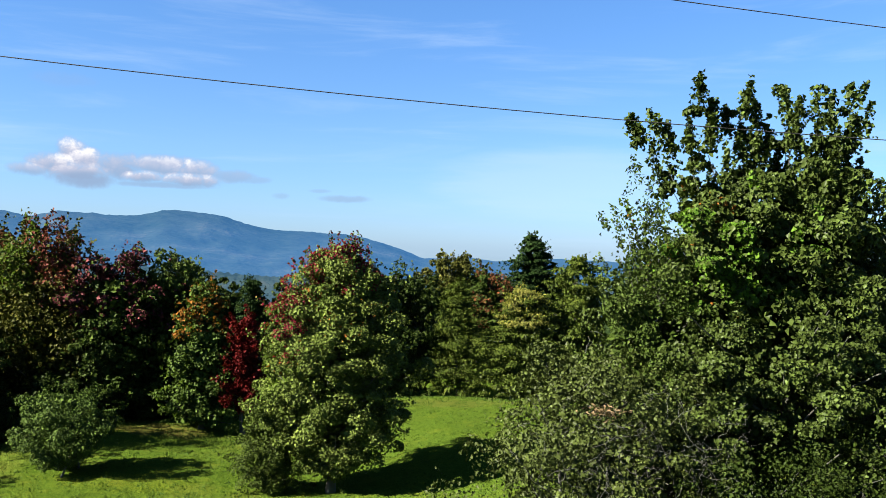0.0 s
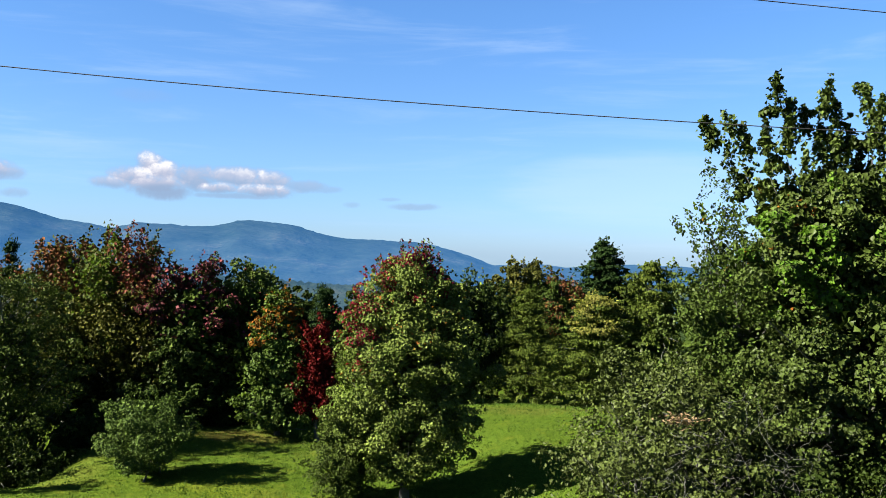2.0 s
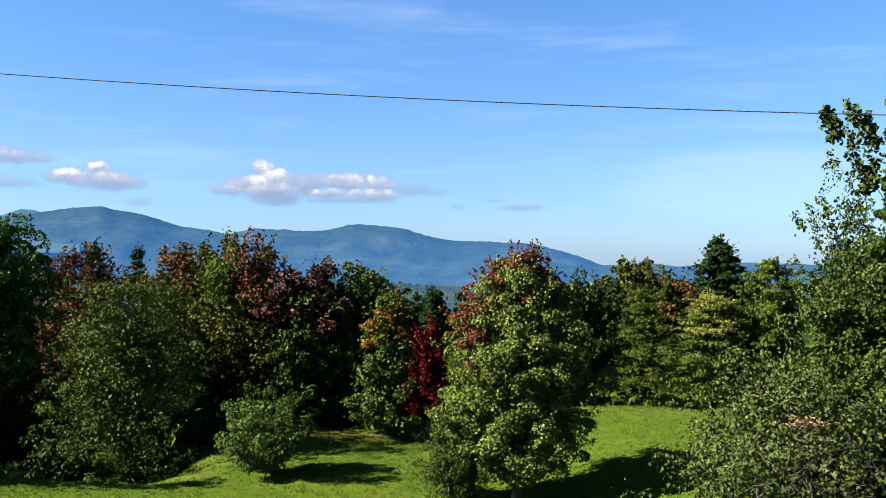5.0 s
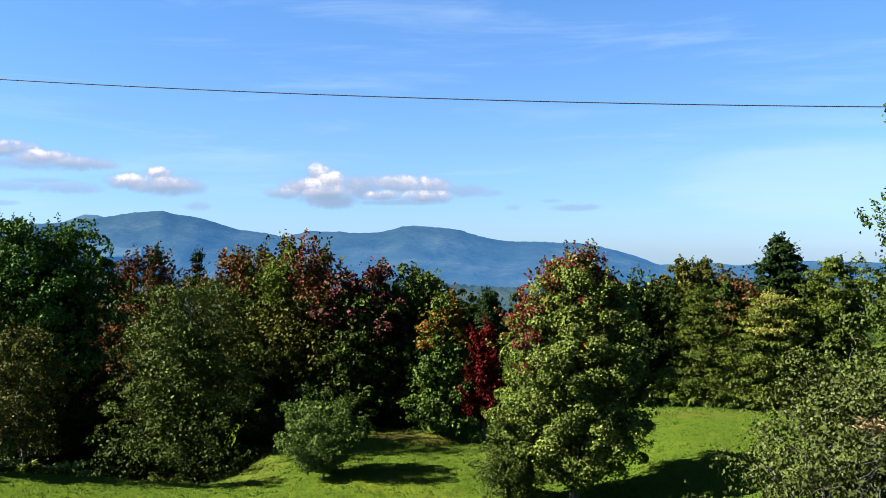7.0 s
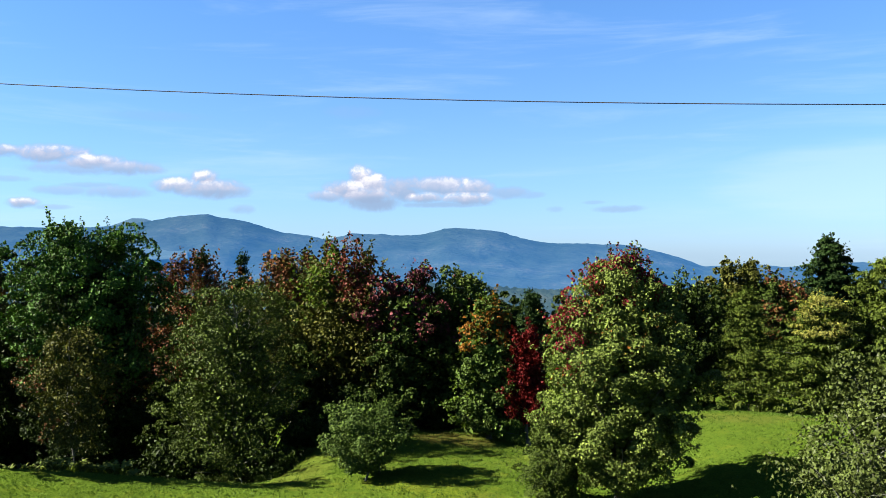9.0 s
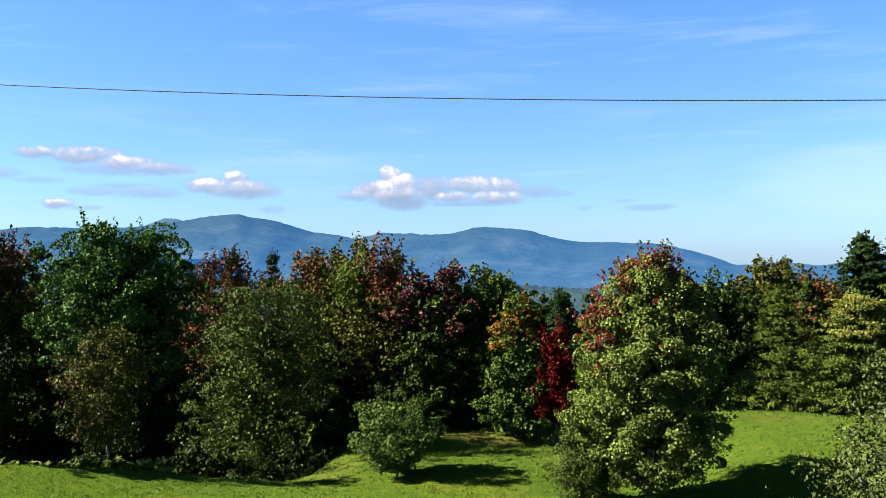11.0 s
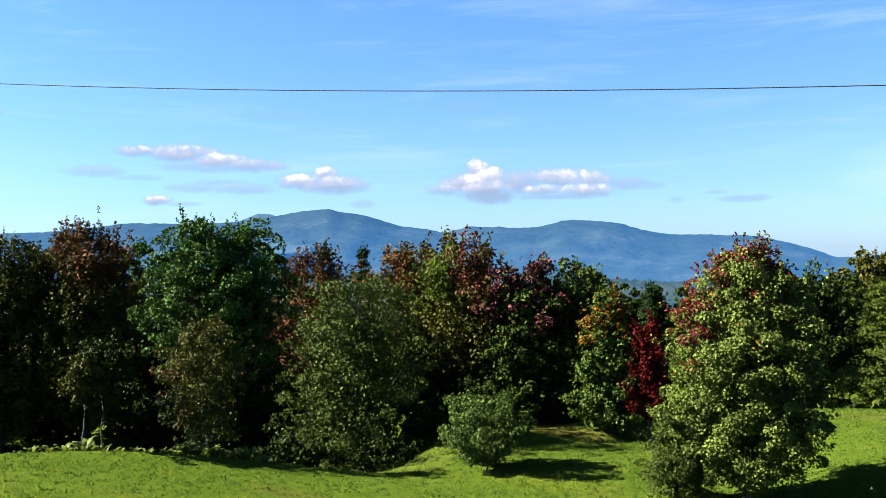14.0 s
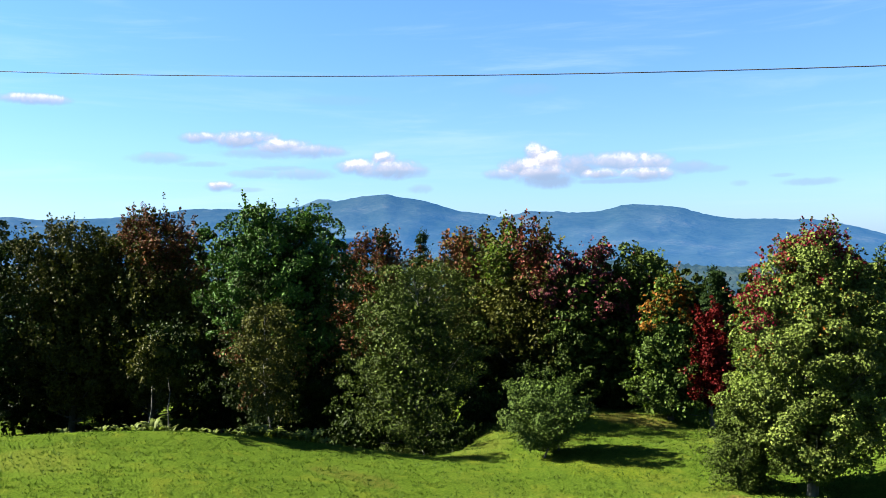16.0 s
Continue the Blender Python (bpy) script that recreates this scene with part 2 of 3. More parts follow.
def ground_material():
    m, g = material("meadow")
    where = g.add("ShaderNodeTexCoord").outputs["Object"]
    big = g.noise(where, 0.12, 4.0, 0.6, 0.6)
    mid = g.noise(where, 1.1, 5.0, 0.65)
    fine = g.noise(where, 14.0, 4.0, 0.7)
    base = g.ramp(fine, [(0.22, (0.0155, 0.0300, 0.0036)), (0.5, (0.0315, 0.0530, 0.0060)), (0.8, (0.056, 0.076, 0.0090))])
    warm = g.mix(g.math("MULTIPLY", g.step(mid, 0.5, 0.72), 0.7), base, (0.055, 0.066, 0.008))
    dry = g.mix(g.math("MULTIPLY", g.step(big, 0.55, 0.68), 0.35), warm, (0.064, 0.066, 0.013))
    for px, py, wide, deep, tone, much in ((-10.8, 34.6, 2.6, 1.3, (0.075, 0.052, 0.016), 0.75), (-9.3, 26.6, 2.6, 1.2, (0.085, 0.09, 0.006), 0.3), (-14.5, 20.5, 1.6, 0.7, (0.055, 0.042, 0.012), 0.5), (1.0, 37.5, 3.0, 1.2, (0.06, 0.055, 0.014), 0.5), (-4.6, 25.4, 0.8, 0.5, (0.075, 0.045, 0.016), 0.8)):
        rel = g.add("ShaderNodeMapping", ins={"Vector": where, "Location": (-px / wide, -py / deep, 0), "Scale": (1 / wide, 1 / deep, 0)}).outputs[0]
        off = g.add("ShaderNodeVectorMath", operation="LENGTH", ins={0: rel}).outputs["Value"]
        patch = g.step(g.math("ADD", off, g.math("MULTIPLY", g.math("SUBTRACT", mid, 0.5), 2.4)), 1.15, 0.45)
        dry = g.mix(g.math("MULTIPLY", g.math("MULTIPLY", patch, much), g.step(fine, 0.3, 0.6)), dry, tone)
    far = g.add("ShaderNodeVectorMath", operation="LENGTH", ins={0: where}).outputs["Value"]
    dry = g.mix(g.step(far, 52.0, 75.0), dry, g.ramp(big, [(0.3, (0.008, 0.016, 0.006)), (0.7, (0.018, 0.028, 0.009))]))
    bump = g.add("ShaderNodeBump", ins={"Strength": 0.9, "Distance": 0.12, "Height": g.math("ADD", fine, g.math("MULTIPLY", mid, 1.5))})
    p = g.add("ShaderNodeBsdfPrincipled", ins={"Base Color": dry, "Roughness": 0.95, "Specular IOR Level": 0.0, "Normal": bump.outputs[0]})
    g.add("ShaderNodeOutputMaterial", ins={0: p.outputs[0]})
    return m


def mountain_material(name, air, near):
    """Forested slopes far off; blue haze is put on as emission, stronger low down."""
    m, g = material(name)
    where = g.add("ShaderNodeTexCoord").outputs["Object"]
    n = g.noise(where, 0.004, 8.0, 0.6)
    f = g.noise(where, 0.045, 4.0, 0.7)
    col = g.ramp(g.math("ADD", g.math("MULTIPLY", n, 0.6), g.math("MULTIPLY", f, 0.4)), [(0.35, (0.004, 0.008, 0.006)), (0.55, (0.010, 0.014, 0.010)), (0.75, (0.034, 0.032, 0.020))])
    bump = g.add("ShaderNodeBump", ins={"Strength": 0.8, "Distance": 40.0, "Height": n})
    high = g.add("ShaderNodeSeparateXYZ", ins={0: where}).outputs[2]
    # the slopes glow blue in place of hazy air, most at their foot
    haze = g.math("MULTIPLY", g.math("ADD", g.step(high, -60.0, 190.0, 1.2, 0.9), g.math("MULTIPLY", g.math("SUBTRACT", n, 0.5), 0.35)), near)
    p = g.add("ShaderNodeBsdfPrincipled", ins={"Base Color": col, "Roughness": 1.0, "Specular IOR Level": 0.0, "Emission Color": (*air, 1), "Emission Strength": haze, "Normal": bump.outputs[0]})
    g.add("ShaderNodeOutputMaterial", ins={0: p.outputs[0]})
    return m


def plain_material(name, col, rough, metal=0.0):
    m, g = material(name)
    n = g.noise(g.add("ShaderNodeTexCoord").outputs["Object"], 30.0, 3.0)
    c = g.mix(g.math("MULTIPLY", n, 0.5), col, tuple(0.5 * q for q in col))
    p = g.add("ShaderNodeBsdfPrincipled", ins={"Base Color": c, "Roughness": rough, "Metallic": metal})
    g.add("ShaderNodeOutputMaterial", ins={0: p.outputs[0]})
    return m


MEADOW = ground_material()
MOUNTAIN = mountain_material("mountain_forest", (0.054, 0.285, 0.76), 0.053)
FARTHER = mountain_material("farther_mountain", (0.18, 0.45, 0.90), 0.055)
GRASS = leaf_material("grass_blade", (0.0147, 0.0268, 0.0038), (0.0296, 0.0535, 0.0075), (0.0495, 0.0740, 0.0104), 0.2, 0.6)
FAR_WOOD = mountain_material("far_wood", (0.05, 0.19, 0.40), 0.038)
WIRE = plain_material("weathered_wire", (0.004, 0.004, 0.005), 1.0)

# ---- the lie of the land ----


def at(az, dist):
    """A place on the plan, by its bearing to the left of the first view and its distance from the camera."""
    return -dist * math.sin(radians(az)), dist * math.cos(radians(az))


def smooth(lo, hi, v):
    k = np.clip((v - lo) / (hi - lo), 0, 1)
    return k * k * (3 - 2 * k)


def ground_z(x, y):
    x, y = np.asarray(x, float), np.asarray(y, float)
    d = np.hypot(x, y)
    u = -0.85 * x - 0.52 * y
    front = smooth(-6, 10, y)
    knoll = 1.92 / (1 + np.exp(-np.clip((u - 2) / 2.8, -30, 30))) * (1 - smooth(60, 120, d)) * front
    drop = smooth(-3.8, -0.4, u) * np.clip(0.29 * (d - 28.6), 0, 4.2) * front * (1 - smooth(60, 120, d))
    house_bank = 3.2 * (1 - smooth(3, 16, d))
    roll = 0.10 * np.sin(0.31 * x + 0.17 * y) + 0.05 * np.sin(0.9 * x - 0.6 * y + 1.0)
    fall = -110 * smooth(60, 900, d)
    rise = 0.95 * smooth(-4, 3, x + 0.35 * (y - 27)) * smooth(2, 14, y) * (1 - smooth(37, 46, d))
    return rise + knoll - drop + house_bank + roll - 0.15 * smooth(36, 46, d) + fall


def mesh_from(name, verts, faces):
    """A mesh from arrays: verts n x 3, faces m x k."""
    me = bpy.data.meshes.new(name)
    verts, faces = np.ascontiguousarray(verts, np.float32), np.ascontiguousarray(faces, np.int32)
    k = faces.shape[1]
    me.vertices.add(len(verts))
    me.vertices.foreach_set("co", verts.ravel())
    me.loops.add(faces.size)
    me.loops.foreach_set("vertex_index", faces.ravel())
    me.polygons.add(len(faces))
    me.polygons.foreach_set("loop_start", np.arange(0, faces.size, k, dtype=np.int32))
    me.update(calc_edges=True)
    return me


def part_from(name, verts, faces, mat, parent=None, label="", kind="", round_off=False):
    me = mesh_from(name, verts, faces)
    me.materials.append(mat)
    if round_off:
        me.polygons.foreach_set("use_smooth", np.ones(len(me.polygons), bool))
    ob = new(name, me)
    ob.parent = parent
    return tagged(ob, label=label, kind=kind)


def grid_faces(rows, cols, wrap=False):
    i, j = np.meshgrid(np.arange(rows - 1), np.arange(cols if wrap else cols - 1), indexing="ij")
    j2 = (j + 1) % cols
    return np.stack([i * cols + j, i * cols + j2, (i + 1) * cols + j2, (i + 1) * cols + j], -1).reshape(-1, 4)


# one sheet of ground, fine near by and coarse towards the horizon
rings = np.concatenate([np.linspace(0.01, 60, 160), np.geomspace(61, 4700, 70)])
turns = np.linspace(0, 2 * math.pi, 361)[:-1]
rr, aa = np.meshgrid(rings, turns, indexing="ij")
gx, gy = -rr * np.sin(aa), rr * np.cos(aa)
gv = np.stack([gx, gy, ground_z(gx, gy)], -1).reshape(-1, 3)
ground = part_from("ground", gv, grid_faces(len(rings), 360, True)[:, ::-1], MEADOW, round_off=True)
tagged(ground, "mown green meadow with clover and dry patches", "ground", kind="structure")


def mountains(name, label, peaks, dist, foot, mat, seed, rough, canopy=0.0):
    """A range: summits and saddles give the crest, spurs run down to the valley."""
    az = np.linspace(peaks[0][0], peaks[-1][0], 640)
    pa, pe = zip(*peaks)
    crest = np.interp(az, pa, pe)
    kern = np.hanning(5)
    crest = np.convolve(np.pad(crest, 3, "edge"), kern / kern.sum(), "valid")
    s = np.linspace(0, 1, 44)
    verts = []
    for k in s:
        d = dist * (0.55 + 0.45 * k)
        z_top = EYE + dist * np.tan(np.radians(crest))
        z_low = EYE + dist * 0.55 * math.tan(radians(foot))
        for a, zt in zip(az, z_top):
            x, y = at(a, d)
            n = noise.fractal(Vector((x * 0.0022 + seed, y * 0.0022, 0.3)), 0.9, 2.1, 6)
            spur = 0.5 + 0.9 * noise.noise(Vector((a * 0.55 + 2.2 * k, k * 3.0 - a * 0.2, seed)))
            z = z_low + (zt - z_low) * (k ** 1.5 + 0.22 * rough * (spur - 0.5) * k * (1 - k) * 2) + rough * 38 * n * k * (1 - k) * 2 + 4 * rough * n + canopy * random.gauss(0, 1)
            verts.append((x, y, z))
    return tagged(part_from(name, np.array(verts), grid_faces(44, 640), mat, round_off=True), label, "mountain", kind="structure")


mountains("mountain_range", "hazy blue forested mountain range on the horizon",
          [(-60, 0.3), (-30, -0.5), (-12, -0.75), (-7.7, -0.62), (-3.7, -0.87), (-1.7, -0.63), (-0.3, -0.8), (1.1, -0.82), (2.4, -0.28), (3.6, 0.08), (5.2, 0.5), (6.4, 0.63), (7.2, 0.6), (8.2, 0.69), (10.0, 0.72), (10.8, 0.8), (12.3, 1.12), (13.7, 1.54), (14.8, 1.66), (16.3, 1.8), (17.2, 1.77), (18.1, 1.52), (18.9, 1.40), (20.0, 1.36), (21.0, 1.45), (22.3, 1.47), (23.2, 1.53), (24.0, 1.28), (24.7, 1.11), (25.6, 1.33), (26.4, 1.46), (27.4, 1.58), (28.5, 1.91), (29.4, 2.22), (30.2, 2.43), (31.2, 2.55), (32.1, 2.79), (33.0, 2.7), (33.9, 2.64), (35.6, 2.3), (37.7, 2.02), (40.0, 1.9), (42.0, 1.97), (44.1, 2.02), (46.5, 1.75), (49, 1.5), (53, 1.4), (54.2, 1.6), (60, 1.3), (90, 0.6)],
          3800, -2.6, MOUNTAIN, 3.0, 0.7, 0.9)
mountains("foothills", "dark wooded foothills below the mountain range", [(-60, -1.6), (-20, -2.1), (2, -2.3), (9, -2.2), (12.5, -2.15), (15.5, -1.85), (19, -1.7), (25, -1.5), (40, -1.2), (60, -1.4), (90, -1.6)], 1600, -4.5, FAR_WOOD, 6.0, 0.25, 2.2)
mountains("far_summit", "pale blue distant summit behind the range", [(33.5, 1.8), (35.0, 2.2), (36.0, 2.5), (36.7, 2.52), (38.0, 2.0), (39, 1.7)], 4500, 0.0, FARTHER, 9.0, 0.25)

# ---- trees ----


def unit(v):
    return v / np.maximum(np.linalg.norm(v, axis=-1, keepdims=True), 1e-9)


def tubes(paths, radii, sides=6):
    """Round limbs along paths: n x m x 3 points, n x m radii."""
    n, m, _ = paths.shape
    along = unit(np.gradient(paths, axis=1))
    side = unit(np.cross(along, np.array([0.31, 0.2, 0.93]) + 0 * along))
    up = np.cross(along, side)
    ang = np.linspace(0, 2 * math.pi, sides + 1)[:-1]
    ring = side[:, :, None] * np.cos(ang)[None, None, :, None] + up[:, :, None] * np.sin(ang)[None, None, :, None]
    verts = (paths[:, :, None] + ring * radii[:, :, None, None]).reshape(-1, 3)
    f = grid_faces(m, sides, True)
    faces = (f[None] + (np.arange(n) * m * sides)[:, None, None]).reshape(-1, 4)
    return verts, faces


def leaves(centre, axis, normal, length, width):
    """Folded, pointed leaf blades, two triangles each."""
    side = unit(np.cross(normal, axis))
    lift = np.cross(axis, side)
    L, W = length[:, None], width[:, None]
    base, tip = centre - axis * L * 0.5, centre + axis * L * 0.5 - lift * L * 0.10
    fold = lift * W * 0.28
    left, right = centre - axis * L * 0.06 + side * W * 0.5 + fold, centre - axis * L * 0.06 - side * W * 0.5 + fold
    verts = np.stack([base, left, tip, right], 1).reshape(-1, 3)
    i = np.arange(len(centre))[:, None] * 4
    return verts, np.concatenate([i + [[0, 2, 1]], i + [[0, 3, 2]]], 1).reshape(-1, 3)


OVAL = [(0, 0.55), (0.15, 0.9), (0.4, 1.0), (0.65, 0.85), (0.85, 0.55), (1, 0.12)]
ROUND = [(0, 0.6), (0.2, 0.9), (0.5, 1.0), (0.75, 0.9), (0.92, 0.6), (1, 0.25)]
COLUMN = [(0, 0.7), (0.3, 0.95), (0.6, 1.0), (0.8, 0.9), (0.93, 0.65), (1, 0.35)]
CONE = [(0, 1.0), (0.3, 0.78), (0.6, 0.48), (0.85, 0.2), (1, 0.03)]
SHRUB = [(0, 0.75), (0.35, 1.0), (0.7, 0.9), (1, 0.35)]


def tree(name, label, az, dist, top, radius, seed, leaf=GREEN, shape=OVAL, clear_stem=0.9, boughs=60, twigs=15, per_twig=14, size=0.13, lean=0.55, slim=0.78,
         shoots=0.35, ragged=0.22, accents=(), bark=BARK, stems=1, twig_len=0.55, core=1.0, clump=0.26, clumps=3, shoots_per=4, packed=0.86, spires=(), single_limbs=False, top_big=0.0, stem=1.0, category="tree", group=""):
    """A tree: trunk, limbs that curve out to an uneven crown, twigs on the limbs and leaves on the twigs.
    accents: (part's name, label, leaf material, test of x, y and height in the crown, share)."""
    rng = np.random.default_rng(seed)
    x, y = at(az, dist)
    z0 = float(ground_z(x, y))
    height = top - z0
    root = new(name)
    root.location = (x, y, z0 - 0.05)
    tagged(root, label, category, group)
    pu, pr = zip(*shape)
    # trunks
    m = 9
    hs = np.linspace(0, 0.93 if stems == 1 else 0.68, m)
    trunks = []
    for s in range(stems):
        off = rng.normal(0, 0.28 if stems > 1 else 0.02, 2)
        wob = np.cumsum(rng.normal(0, 0.012 * height, (m, 2)), 0) + off + hs[:, None] * rng.normal(0, 0.35 if stems > 1 else 0.05, 2) * radius
        trunks.append(np.column_stack([wob, hs * height]))
    trunks = np.array(trunks)
    r0 = stem * (0.012 + 0.013 * height) / (1 if stems == 1 else 1.6)
    tr = np.repeat((r0 * (1 - 0.88 * hs) + r0 * 0.5 * np.exp(-hs * 25))[None], stems, 0)
    v, f = tubes(trunks, tr, 9)
    part_from("trunk", v, f, bark, root, round_off=True)
    # limbs
    k = boughs
    u = (np.arange(k) + rng.random(k)) / k
    u = u ** 0.8
    phi = np.arange(k) * 2.39996 + rng.normal(0, 0.4, k)
    env = np.interp(u, pu, pr) * radius * (1 + rng.normal(0, ragged, k)) * (1 + 0.18 * np.sin(2 * phi + rng.random() * 6) * (1 - u))
    low = clear_stem
    tip_z = low + u * (height - low - 1.0 * twig_len) * (1 + rng.normal(0, 0.015, k))
    tip = np.column_stack([env * np.cos(phi), env * np.sin(phi), tip_z])
    for lat, tz in [(a + rng.normal(0, 0.12), b - 0.28 * j) for a, b in spires for j in range(2)]:
        ca, sa = math.cos(radians(az)), math.sin(radians(az))
        tip = np.vstack([tip, (lat * ca + 0.3 * rng.normal() * sa, lat * sa + 0.3 * rng.normal(), tz - z0)])
        tip_z, env, u, phi = np.append(tip_z, tz - z0), np.append(env, 0.9), np.append(u, 0.95), np.append(phi, 0)
    k = len(u)
    from_z = np.clip(tip_z - lean * (env + 0.25 * radius), 0.12 * height if lean > 0.2 else 0.02 * height, 0.92 * height)
    st = rng.integers(0, stems, k)
    foot = np.stack([np.interp(from_z[i], trunks[st[i], :, 2], trunks[st[i], :, c]) for i in range(k) for c in (0, 1)]).reshape(k, 2)
    foot = np.column_stack([foot, from_z])
    tip[:, :2] += foot[:, :2] * 0.6
    n_sp = 2 * len(spires)
    if n_sp:
        foot[-n_sp:, 2] = 0.55 * height
    q = np.linspace(0, 1, 6)[None, :, None]
    bend = foot[:, None] * (1 - q) + tip[:, None] * q
    bend[:, :, 2] += (lean * 0.18) * env[:, None] * (-np.sin(q[:, :, 0] * math.pi)) + (0.0 if lean > 0.2 else 0.12) * env[:, None] * np.sin(q[:, :, 0] * math.pi)
    bend[:, 1:5] += rng.normal(0, 0.018, (k, 4, 3)) * env[:, None, None]
    br = (r0 * 0.33 * (1 - 0.6 * u))[:, None] * (1 - 0.85 * q[0, :, 0])[None]
    v, f = tubes(bend[:, :5], np.maximum(br[:, :5], 0.004), 5)
    if single_limbs:
        for i in range(k):
            vi, fi = tubes(bend[i:i + 1, :5], np.maximum(br[i:i + 1, :5], 0.004), 6)
            part_from("limb", vi, fi, bark, root, round_off=True)
    else:
        part_from("branchwork", v, f, bark, root, kind="stuff", round_off=True)
    # upright leafy shoots, narrow and dense, near the limbs' ends
    b = np.repeat(np.arange(k), shoots_per)
    share = np.clip(0.55 + 0.47 * rng.random(len(b)), 0, 1.0)
    seg = np.clip((share * 5).astype(int), 0, 4)
    fr = (share * 5 - seg)[:, None]
    on = bend[b, seg] * (1 - fr) + bend[b, seg + 1] * fr
    limb_way = unit(bend[b, seg + 1] - bend[b, seg])
    spire = b >= k - n_sp
    jit = rng.normal(0, 1, (len(b), 3)) * (0.08 + 0.10 * env[b])[:, None] * np.where(spire, 0.6, 1.0)[:, None] * np.array([1, 1, 0.75 if lean > 0.2 else 0.22])
    on = on + jit
    upward = np.array([0, 0, 1.0]) * (shoots * (1 + 0.9 * (u[b] > 0.7)))[:, None]
    way = unit(limb_way * 0.7 + unit(jit) * 0.3 + upward + rng.normal(0, 0.22, (len(b), 3)))
    tl = twig_len * (0.55 + 0.75 * rng.random(len(b)))
    # leaves along the shoots
    total = twigs * per_twig
    c = np.repeat(np.arange(k), total) * shoots_per + rng.integers(0, shoots_per, k * total)
    along = rng.random(len(c)) ** 0.85
    pos = on[c] + way[c] * (along * tl[c])[:, None] + rng.normal(0, 0.075, (len(c), 3)) * (1.15 - 0.85 * along[:, None]) * (twig_len / 0.55)
    out = unit(pos * np.array([1, 1, 0.35]) - np.array([0, 0, 0.15 * height]))
    ax = unit(way[c] * 0.6 + rng.normal(0, 0.5, (len(c), 3)) + out * 0.3 + np.array([0, 0, -0.25]))
    nm = unit(out * 0.75 + np.array([0, 0, 0.3]) + rng.normal(0, 0.38, (len(c), 3)))
    ln = size * np.clip(rng.normal(1, 0.22, len(c)), 0.5, 1.6)
    bough_of = b[c]
    ln = ln * (1 + top_big * np.clip((u[bough_of] - 0.62) / 0.2, 0, 1))
    # most leaves gather in clumps, each a small dense dome on its limb
    cl = rng.integers(0, clumps, len(c)) + clumps * bough_of
    cs = np.clip(0.34 + 0.68 * rng.random(k * clumps) ** 0.7, 0, 1)
    cb = np.repeat(np.arange(k), clumps)
    sg = np.clip((cs * 5).astype(int), 0, 4)
    cf = (cs * 5 - sg)[:, None]
    mid = bend[cb, sg] * (1 - cf) + bend[cb, sg + 1] * cf + rng.normal(0, 1, (len(cb), 3)) * (0.06 + 0.11 * env[cb])[:, None] * np.array([1, 1, 0.7 if lean > 0.2 else 0.25])
    rad = clump * radius ** 0.5 * (0.6 + 0.7 * rng.random(len(cb))) * np.where(cb >= k - n_sp, 0.42, 1.0)
    away = unit(mid * np.array([1, 1, 0]))
    dome = unit(rng.normal(0, 0.8, (len(c), 3)) + away[cl] * 0.5 + np.array([0, 0, 0.4]))
    inside = rng.random(len(c)) < np.where(bough_of >= k - n_sp, 0.35, packed)
    cpos2 = mid[cl] + dome * (rad[cl] * (0.62 + 0.42 * rng.random(len(c)) ** 0.6))[:, None] * np.array([1, 1, 0.62 if lean > 0.2 else 0.3])
    pos = np.where(inside[:, None], cpos2, pos)
    nm = np.where(inside[:, None], unit(dome * 0.6 + away[cl] * 0.45 + np.array([0, 0, 0.2]) + rng.normal(0, 0.4, (len(c), 3))), nm)
    ax = np.where(inside[:, None], unit(rng.normal(0, 0.5, (len(c), 3)) + dome * 0.45 + np.array([0, 0, -0.5])), ax)
    # oversized leaves added in the crown's heart to block light and darken it
    nc = int(len(c) * 0.09 * core)
    uc = 0.82 * rng.random(nc)
    rc = np.interp(uc, pu, pr) * radius * 0.62 * np.sqrt(rng.random(nc))
    pc = rng.random(nc) * 2 * math.pi
    cpos = np.column_stack([rc * np.cos(pc), rc * np.sin(pc), low + 0.1 + uc * 0.9 * (height - low)])
    keep = (pos[:, 2] > 0.08) & ((bough_of < k - n_sp) | (rng.random(len(pos)) < 0.62))
    pos, ax, nm, ln, bough_of = pos[keep], ax[keep], nm[keep], ln[keep], bough_of[keep]
    which = np.zeros(len(pos), int)
    for n, (_, _, _, test, amount, *some) in enumerate(accents):
        hit = np.array([bool(test(tip[i, 0] / radius, tip[i, 1] / radius, u[i])) for i in range(k)]) & (rng.random(k) < amount)
        which[hit[bough_of] & (rng.random(len(pos)) < (some[0] if some else 0.7))] = n + 1
    main = which == 0
    P = np.concatenate([pos[main], cpos])
    A = np.concatenate([ax[main], unit(rng.normal(0, 1, (nc, 3)))])
    N = np.concatenate([nm[main], unit(rng.normal(0, 1, (nc, 3)))])
    Ls = np.concatenate([ln[main], np.full(nc, size * 2.2)])
    v, f = leaves(P, A, N, Ls, Ls * slim)
    part_from("crown", v, f, leaf, root, kind="stuff")
    for n, (pname, plabel, pmat, *_) in enumerate(accents):
        w = which == n + 1
        if w.any():
            v, f = leaves(pos[w], ax[w], nm[w], ln[w], ln[w] * slim)
            part_from(pname, v, f, pmat, root, plabel, kind="stuff")
    return root


def anywhere(x, y, u):
    return True


def upper(x, y, u):
    return u > 0.72


